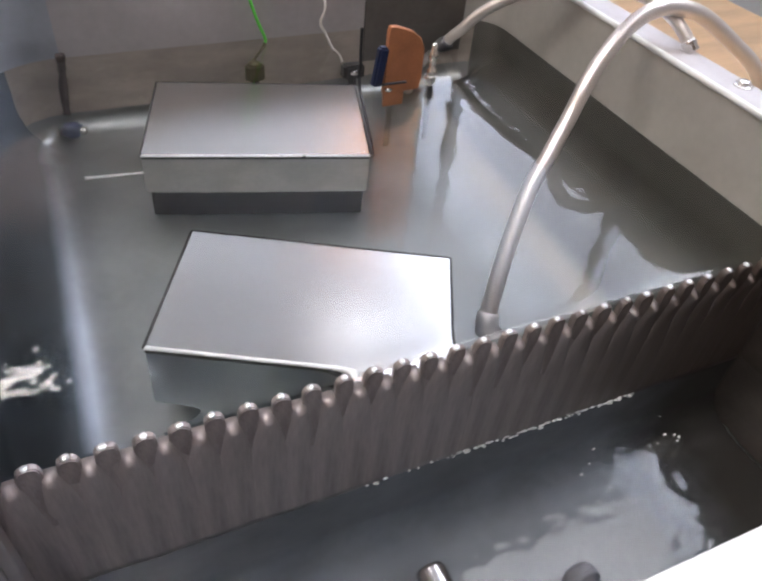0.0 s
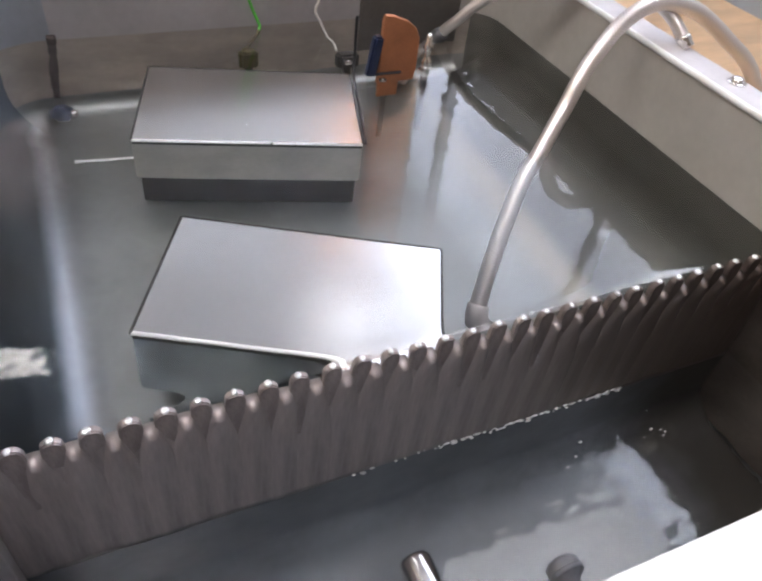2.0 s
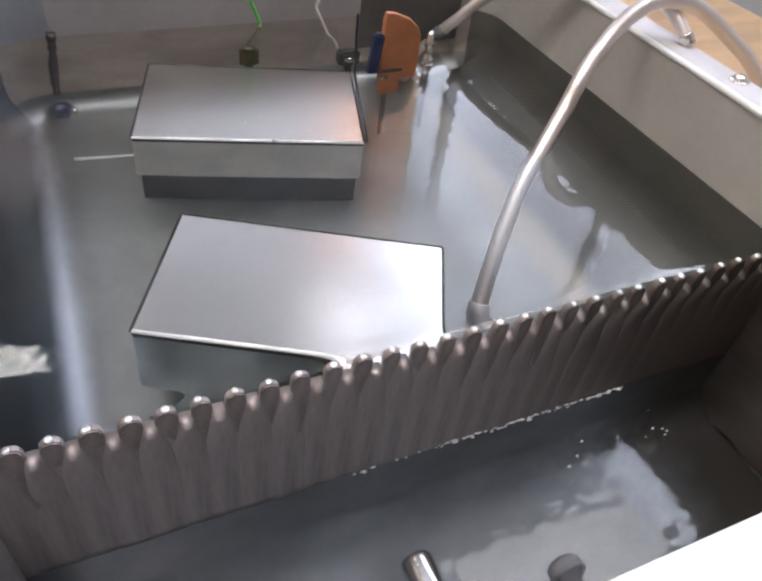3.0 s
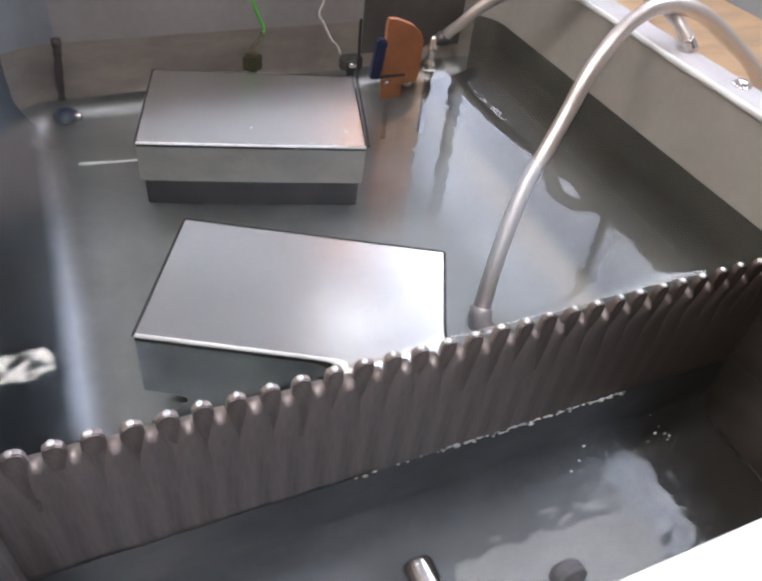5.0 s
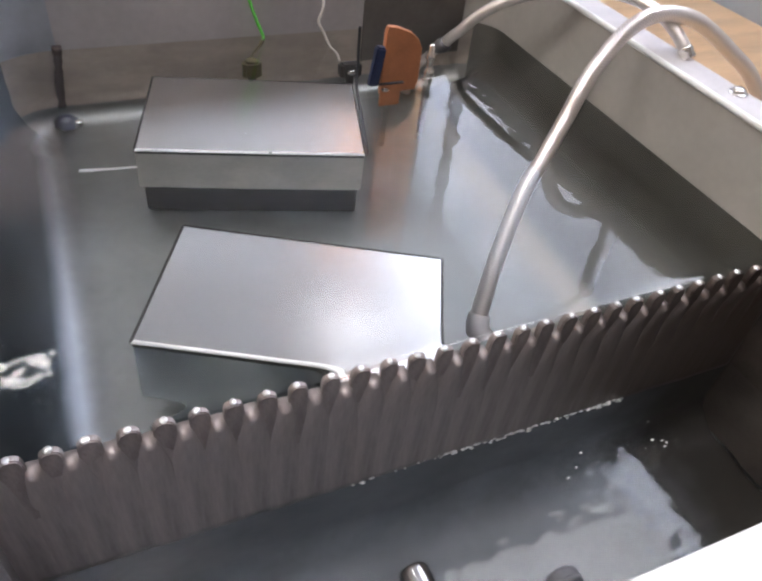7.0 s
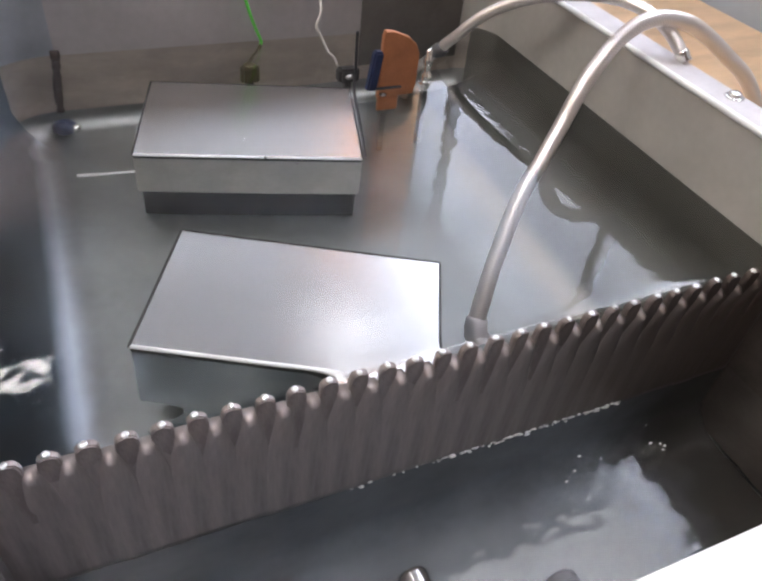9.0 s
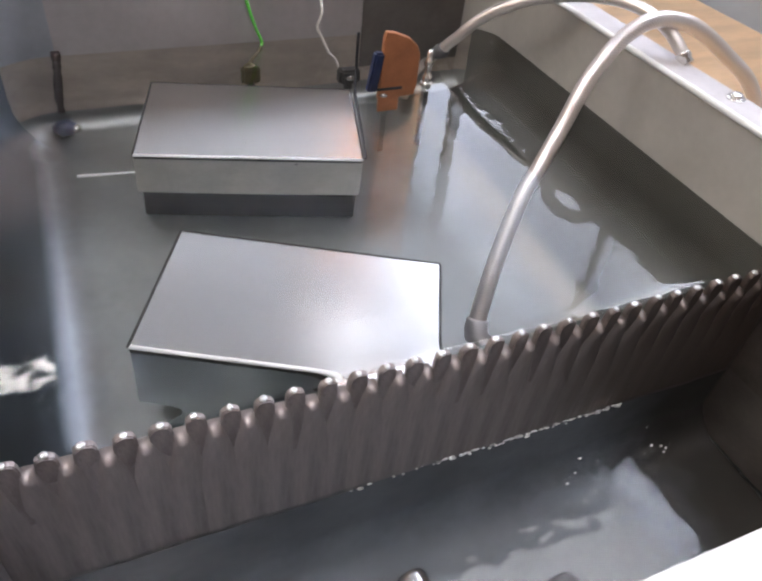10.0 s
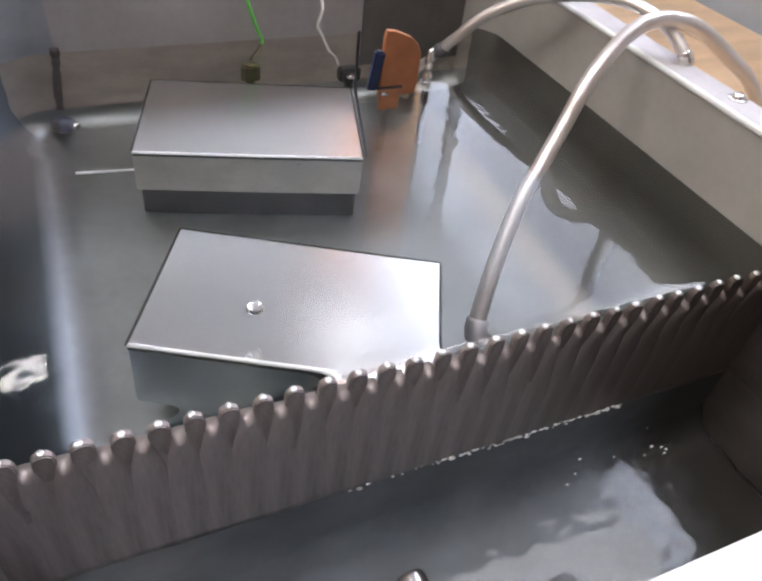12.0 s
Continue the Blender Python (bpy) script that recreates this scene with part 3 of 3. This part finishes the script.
def tongue_mesh(seed):
    """Liquid that runs through a notch, bends over the edge, spreads out and thins down the plate."""
    rng = random.Random(seed)
    end = -.126
    lip, swell, merge = rng.uniform(-.0007, .0007), rng.uniform(.0024, .0034), rng.uniform(.042, .060)
    rows = []
    for k in range(27):
        z = -.0066 + lip if k < 3 else -.0066 + lip + (end + .0066) * ((k - 2) / 24) ** 1.35
        v = max(0.0, min(1.0, (-.0066 - z) / merge))   # 0 at the lip, 1 where the streams have joined
        half = .0040 + .0090 * v ** .7
        deep = .0022 + swell * (1 - v) ** 1.6 + .0010 * math.exp(-((v - .06) / .08) ** 2)
        row = []
        for j in range(17):
            q = -1 + j / 8
            fold = 1 - (.30 * v + (1 - v) ** .8) * abs(q) ** (2 + 2 * v) + .12 * math.sin(4 * q + seed * 1.7) * (1 - abs(q)) * v * (1 - v)
            if k < 3:
                row.append((q * half, (.0020, -.0024, -.0050)[k], z + (.0006, .0012, .0012)[k] * (1 - q * q)))
            else:
                row.append((q * half, -.0034 - deep * fold, z))
        rows.append(row)
    bm = bmesh.new()
    vs = [[bm.verts.new(p) for p in row] for row in rows]
    for p, q in zip(vs, vs[1:]):
        for j in range(16):
            bm.faces.new((p[j], p[j + 1], q[j + 1], q[j]))
    rim = [p[0] for p in vs] + vs[-1][1:-1] + [p[-1] for p in vs[::-1]] + vs[0][1:-1][::-1]
    low = [bm.verts.new((v.co.x, v.co.y + .0014 if v.co.z < -.009 else v.co.y, v.co.z if v.co.z < -.009 else v.co.z - .0012)) for v in rim]
    for i in range(len(rim)):
        bm.faces.new((rim[i], rim[(i + 1) % len(rim)], low[(i + 1) % len(rim)], low[i]))
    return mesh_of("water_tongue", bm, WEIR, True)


def build_overflow():
    t = thing("overflow_water", "clear liquid running over the steel comb", "water", pose(0, 0, 0), kind="structure")
    kinds = [tongue_mesh(s) for s in range(5)]
    out = []
    for i in range(-1, 29):
        o = new("water_tongue", kinds[random.randrange(5)])
        o.parent = t
        o.matrix_basis = pose(i * .02 + .010 + random.uniform(-.0006, .0006), 0, random.uniform(-.0008, .0006))
        o.visible_shadow = False
        out.append(o)
    return out


def build_glints():
    """Tiny white blobs that paint glints at the foot of the comb and on the trough."""
    rng = random.Random(11)
    bm = bmesh.new()
    spots = []
    x = .20
    while x < .455:
        dense = x > .27
        for _ in range(rng.randint(1, 3) if dense else rng.randint(0, 1)):
            spots.append((x + rng.uniform(-.002, .002), -.0072 - abs(rng.gauss(0, .0012)), rng.uniform(.0005, .0013)))
        x += rng.uniform(.002, .006)
    spots += [(rng.uniform(.36, .47), rng.uniform(-.065, -.035), rng.uniform(.0004, .0010)) for _ in range(9)]
    for x, y, r in spots:
        bmesh.ops.create_icosphere(bm, subdivisions=1, radius=r, matrix=pose(x, y, GUTZ + .0012) @ Matrix.Diagonal((rng.uniform(1.2, 3.2), 1, .6, 1)))
    tagged(part("foam", bm, GLINT_WHITE, None, "", True), "tiny white blobs painting glints along the comb foot", "foam", kind="stuff")


build_glints()
water_basin, water_trough = build_water()
tongues = build_overflow()


# ---- the submerged boxes ----
def metal_box(name, label, at, w, d, h, case, group):
    """A lidded box: folded sheet lid with a lip, body a little smaller, dark shadow block added below."""
    t = thing(name, label, "metal box", at, group)
    base = -h
    body = part("body", box(-w / 2 - .0002, w / 2 + .0002, -d / 2 - .0002, d / 2 - .0010, base, -.0065, .0015, 2), case, t)
    lid = part("lid", box(-w / 2, w / 2, -d / 2, d / 2, -.0022, 0, .0008, 2), LID, t, "smooth shiny sheet steel lid")
    part("front_fold", tube([(-w / 2, -d / 2, -.0016), (-w / 4, -d / 2, -.0016), (w / 4, -d / 2, -.0016), (w / 2, -d / 2, -.0016)], .0019, 10), LID_EDGE, lid, "rolled lid edge, highlight painted near white", True)
    # Dark strips added to draw the shadow line round the lid.
    part("edge_shade", box(-w / 2 - .0014, -w / 2 + .0009, -d / 2 - .001, d / 2, -.004, .0006, .0003), BLACK, lid, "thin dark strip painting the lid's edge shadow")
    part("edge_shade", box(w / 2 - .0006, w / 2 + .0014, -d / 2 - .001, d / 2, -.004, .0006, .0003), BLACK, lid, "thin dark strip painting the lid's edge shadow")
    part("edge_shade", box(-w / 2, w / 2, d / 2 - .0008, d / 2 + .0014, -.004, .0006, .0003), BLACK, lid, "thin dark strip painting the lid's edge shadow")
    part("gap_strip", box(-w / 2 + .0008, w / 2 - .0008, -d / 2 - .0018, d / 2 - .0006, -.0070, -.0033), BLACK, t, "thin dark strip along the gap under the lid")
    return t, body


def build_boxes():
    h = .077
    y1 = math.degrees(-.2706)
    a, body = metal_box("metal_box", "flat grey metal box with shiny lid under the liquid", pose(.2275, .3634, -.0317, 0, 0.9, y1), .213, .142, h, CASE, "submerged boxes")
    # Dark block added to fill the gap with the box's shadow.
    part("shadow_block", box(-.103, .104, -.067, .06, -.1275, -h, .002), SHADOW_BLOCK, a, "dark brown block painting the shadow under the box")
    part("screw", lathe([(.0035, 0), (.0035, .0012), (.0022, .002)], 10), DARK_METAL, body, "", False, pose(.045, -.0688, -.014, 90, 0, 0))
    b, body = metal_box("metal_box", "polished steel box with glaring lid under the liquid", pose(.1951, .1017, -.0396, 0, 1.5, math.degrees(-.4598)), .2136, .1264, .092, CASE_BRIGHT, "submerged boxes")
    part("shadow_block", box(-.07, .085, -.015, .050, -.1175, -.092, .002), SHADOW_BLOCK, b, "dark brown block painting the shadow under the box")


build_boxes()


# ---- hoses ----
def ferrule(parent, r, length, at, name="ferrule", metal=CHROME, label="crimped bright metal ferrule"):
    return part(name, lathe([(r * .92, 0), (r, .0012), (r, length * .45), (r * .9, length * .5), (r * .9, length * .92), (r * .8, length)]), metal, parent, label, True, at)


def aim(p, d):
    return Matrix.Translation(p) @ Vector(d).to_track_quat("Z", "Y").to_matrix().to_4x4()


def hex_nut(r, h):
    bm = lathe([(r * .94, 0), (r, h * .12), (r, h * .88), (r * .94, h)], 6)
    return bm


def build_hose(label, pts, r):
    t = thing("braided_hose", label, "hose", pose(0, 0, 0), "braided hoses")
    line = spline(pts, 10)
    part("hose_tube", tube(line, r, 20), BRAID, t, smooth=True)
    d = line[-1] - line[-3]
    ferrule(t, r * 1.15, .012, aim(line[-1] - d.normalized() * .012, d))
    return t, line


def flange_bolt(x, y):
    t = thing("flange_bolt", "small shiny bolt on the steel flange", "bolt", pose(x, y, RIMZ + .001))
    part("washer", lathe([(.0088, 0), (.0088, .0008), (.0082, .0012)], 20), CHROME, t, "", True)
    part("bolt_head", lathe([(.0058, .0011), (.0062, .0018), (.0058, .0040), (.004, .005)], 16), CHROME, t, "", True)


def build_hoses():
    t, line = build_hose("braided steel hose arching over the rim into the liquid",
                         [(.350, .083, -.138), (.362, .098, -.118), (.392, .130, -.070), (.430, .166, -.025), (.4605, .1885, 0), (.487, .2045, .030), (.4995, .211, .051), (.5115, .217, .067), (.5235, .221, .080), (.538, .226, .093), (.554, .230, .1035), (.575, .232, .1125), (.603, .232, .1135),
                          (.638, .228, .104), (.684, .221, .077), (.735, .213, .040), (.785, .206, -.03), (.805, .203, -.14), (.812, .202, -.24), (.812, .202, -.294)], .0077)
    d = line[0] - line[3]
    n = ferrule(t, .0098, .030, aim(line[0] - d.normalized() * .012, d), "nozzle", RIM, "pale metal nozzle")
    part("nozzle_lip", lathe([(.0098, .029), (.0112, .031), (.0112, .034), (.0090, .036)]), RIM, n, "", True)
    u, _ = build_hose("braided steel hose looping from the far corner over the rim",
               [(.452, .470, -.150), (.460, .462, -.07), (.4765, .4405, 0), (.489, .422, .029), (.505, .409, .052), (.525, .392, .071), (.547, .367, .088), (.566, .338, .100), (.582, .308, .108), (.593, .282, .111), (.603, .256, .108), (.611, .230, .098), (.619, .207, RIMZ + .001)], .0062)
    part("collar", lathe([(.0068, -.010), (.0100, -.008), (.0100, .004), (.0085, .006), (.0085, .010), (.0066, .011)], 16), DARK_METAL, u, "dark clamp collar", True, aim((.4765, .4405, .001), (.0125, -.0205, .031)))
    flange_bolt(.612, .136)


build_hoses()


# ---- wires and fittings at the far side ----
def wire(name, label, pts, r, material, n=8):
    ob = part(name, tube(spline(pts, n), r, 10), material, None, label, True)
    return tagged(ob, label, "wire")


def build_fittings():
    w = wire("green_wire", "thin bright green wire dipping into the liquid", [(.255, .518, .079), (.262, .502, .044), (.268, .500, .024), (.275, .499, .006), (.273, .496, .001)], .0018, GREEN)
    part("wire_sleeve", tube(spline([(.2735, .4965, .002), (.268, .490, -.006), (.257, .478, -.014), (.252, .468, -.018)], 6), .0021, 10), OLIVE, w, "dark olive sleeve", True)
    wire("white_wire", "thin white wire with a kink", [(.340, .518, .079), (.337, .47, .051), (.332, .470, .031), (.338, .470, .018), (.347, .468, -.001), (.354, .466, -.016), (.357, .463, -.036)], .0014, WHITE_WIRE)
    wire("black_cable", "black cable along the edge of the submerged box", [(.366, .430, .038), (.366, .430, .012), (.365, .426, -.012), (.360, .416, -.030), (.350, .388, -.0345), (.336, .340, -.034), (.322, .292, -.034), (.3145, .268, -.036)], .0018, BLACK_PVC)
    p = thing("cable_plug", "olive brown plug behind the submerged box", "plug", pose(.252, .4645, -.036))
    part("plug_body", box(-.0105, .0105, -.006, .006, -.022, .018, .003, 2), OLIVE, p)
    part("plug_cap", lathe([(.007, 0), (.007, .004), (.0045, .006)], 12), OLIVE, p, "", True, pose(0, 0, .018))
    part("plug_stem", box(-.004, .004, -.003, .003, -.124, -.022), BLACK, p)
    c = thing("cable_connector", "black connector with a shiny metal screw", "connector", pose(.366, .452, -.050))
    part("connector_body", box(-.013, .013, -.009, .009, -.018, .018, .004, 2), BLACK, c)
    part("connector_screw", lathe([(.0055, 0), (.0055, .003), (.004, .0045)], 14), CHROME, c, "", True, pose(-.002, -.009, .004, 90, 0, 0))
    part("connector_stem", box(-.004, .004, -.003, .003, -.11, -.018), BLACK, c)
    k = thing("copper_plate", "orange copper plate standing up out of the liquid", "plate", pose(.3925, .374, 0))
    bm = bmesh.new()
    prof = [(-.0225, -.030), (.0200, -.026), (.0225, .002), (.0225, .034), (.0175, .045), (.0080, .053), (-.0100, .060), (-.0195, .061), (-.0215, .055)]
    f = bm.faces.new([bm.verts.new((x, -.003, z)) for x, z in prof])
    ext = bmesh.ops.extrude_face_region(bm, geom=[f])
    bmesh.ops.translate(bm, vec=(0, .006, 0), verts=[v for v in ext["geom"] if isinstance(v, bmesh.types.BMVert)])
    bmesh.ops.bevel(bm, geom=list(bm.edges), offset=.0008, segments=1, affect="EDGES")
    part("plate", bm, COPPER, k)
    part("blue_clip", box(-.036, -.025, -.006, .004, -.01, .036, .002, 2), BLUE, k, "dark blue plastic clip", False, pose(0, 0, 0, 0, 8, 0))
    part("lower_tab", box(-.0215, .0030, -.002, .002, -.062, -.029, .001), COPPER, k, "darker copper tab below the liquid")
    part("clip_bar", box(-.026, .004, -.0062, -.0032, -.005, .001, .0012), BLACK_PVC, k, "black clip bar")
    part("clip_screw", lathe([(.0045, 0), (.0045, .003), (.003, .0045)], 12), CHROME, k, "", True, pose(-.018, -.004, -.016, 90, 0, 0))
    part("post", box(-.016, -.010, -.001, .001, FLOORZ, -.05), STEEL, k, "dull steel post")
    # Bright metal shape added to give the white sparkles beside the copper.
    v = thing("glint_fitting", "shiny metal shape added for white glints beside the plate", "fitting", pose(.4285, .375, .004))
    part("fitting_body", lathe([(.003, -.03), (.0042, -.026), (.0042, -.006), (.0062, -.004), (.0062, .004), (.0040, .006), (.0040, .014), (.0055, .016), (.0055, .022), (.0036, .024), (.0036, .030), (.0018, .033)], 12), CHROME, v, "", True)
    part("fitting_hex", hex_nut(.0085, .005), CHROME, v, "", False, pose(0, 0, -.010))
    part("fitting_stem", box(-.003, .003, -.003, .003, FLOORZ - .004, -.028), DARK_METAL, v)


build_fittings()


# ---- bubbles on the surface ----
def bubble(r, label):
    ob = part("bubble", lathe([(r * .55, -r * .35), (r * .95, -r * .1), (r, r * .05), (r * .85, r * .38), (r * .5, r * .62), (r * .15, r * .7)], 16), WATER, None, label, True)
    ob.visible_shadow = False
    return tagged(ob, label, "bubble")


big_bubble = bubble(.0062, "clear round bubble gliding over the liquid")
SPECKS = [(.216, .262), (.238, .250), (.292, .268), (.362, .262), (.205, .298)]
specks = [bubble(.0016, "tiny clear bubble floating on the liquid") for _ in SPECKS]


# ---- motion ----
def motions():
    rng = random.Random(5)
    steps = [k * .2 for k in range(61)]
    for ob, z, reach in ((water_basin, 0, .010), (water_trough, GUTZ, .012)):
        rows, x = [], 0.0
        for t in steps:
            x = max(-reach, min(reach, x + rng.uniform(-.006, .006)))
            rows.append((t, pose(x, 0, z + rng.uniform(-.0003, .0003))))
        walk(ob, rows)
    for ob in tongues:
        m = ob.matrix_basis.copy()
        walk(ob, [(t, m @ pose(rng.uniform(-.0004, .0004), rng.uniform(-.0003, .0003), rng.uniform(-.0007, .0007))) for t in [k * .4 for k in range(31)]])
    walk(big_bubble, [(0, pose(.160, .085, -.122)), (11.1, pose(.160, .085, -.122)), (11.3, pose(.156, .050, -.116)), (11.4, pose(.157, .042, -.080)), (11.5, pose(.153, .042, -.050)), (11.6, pose(.143, .032, -.015)), (11.7, pose(.149, .038, 0)), (11.8, pose(.151, .051, 0)), (11.9, pose(.152, .067, 0)), (12.0, pose(.156, .077, 0))])
    for ob, (x, y) in zip(specks, SPECKS):
        dx, dy = rng.uniform(-.02, .02), rng.uniform(-.012, .004)
        walk(ob, [(t, pose(x + dx * (t / 12 - .5) + rng.uniform(-.003, .003), y + dy * (t / 12 - .5) + rng.uniform(-.002, .002), .0002)) for t in range(0, 13)])


motions()
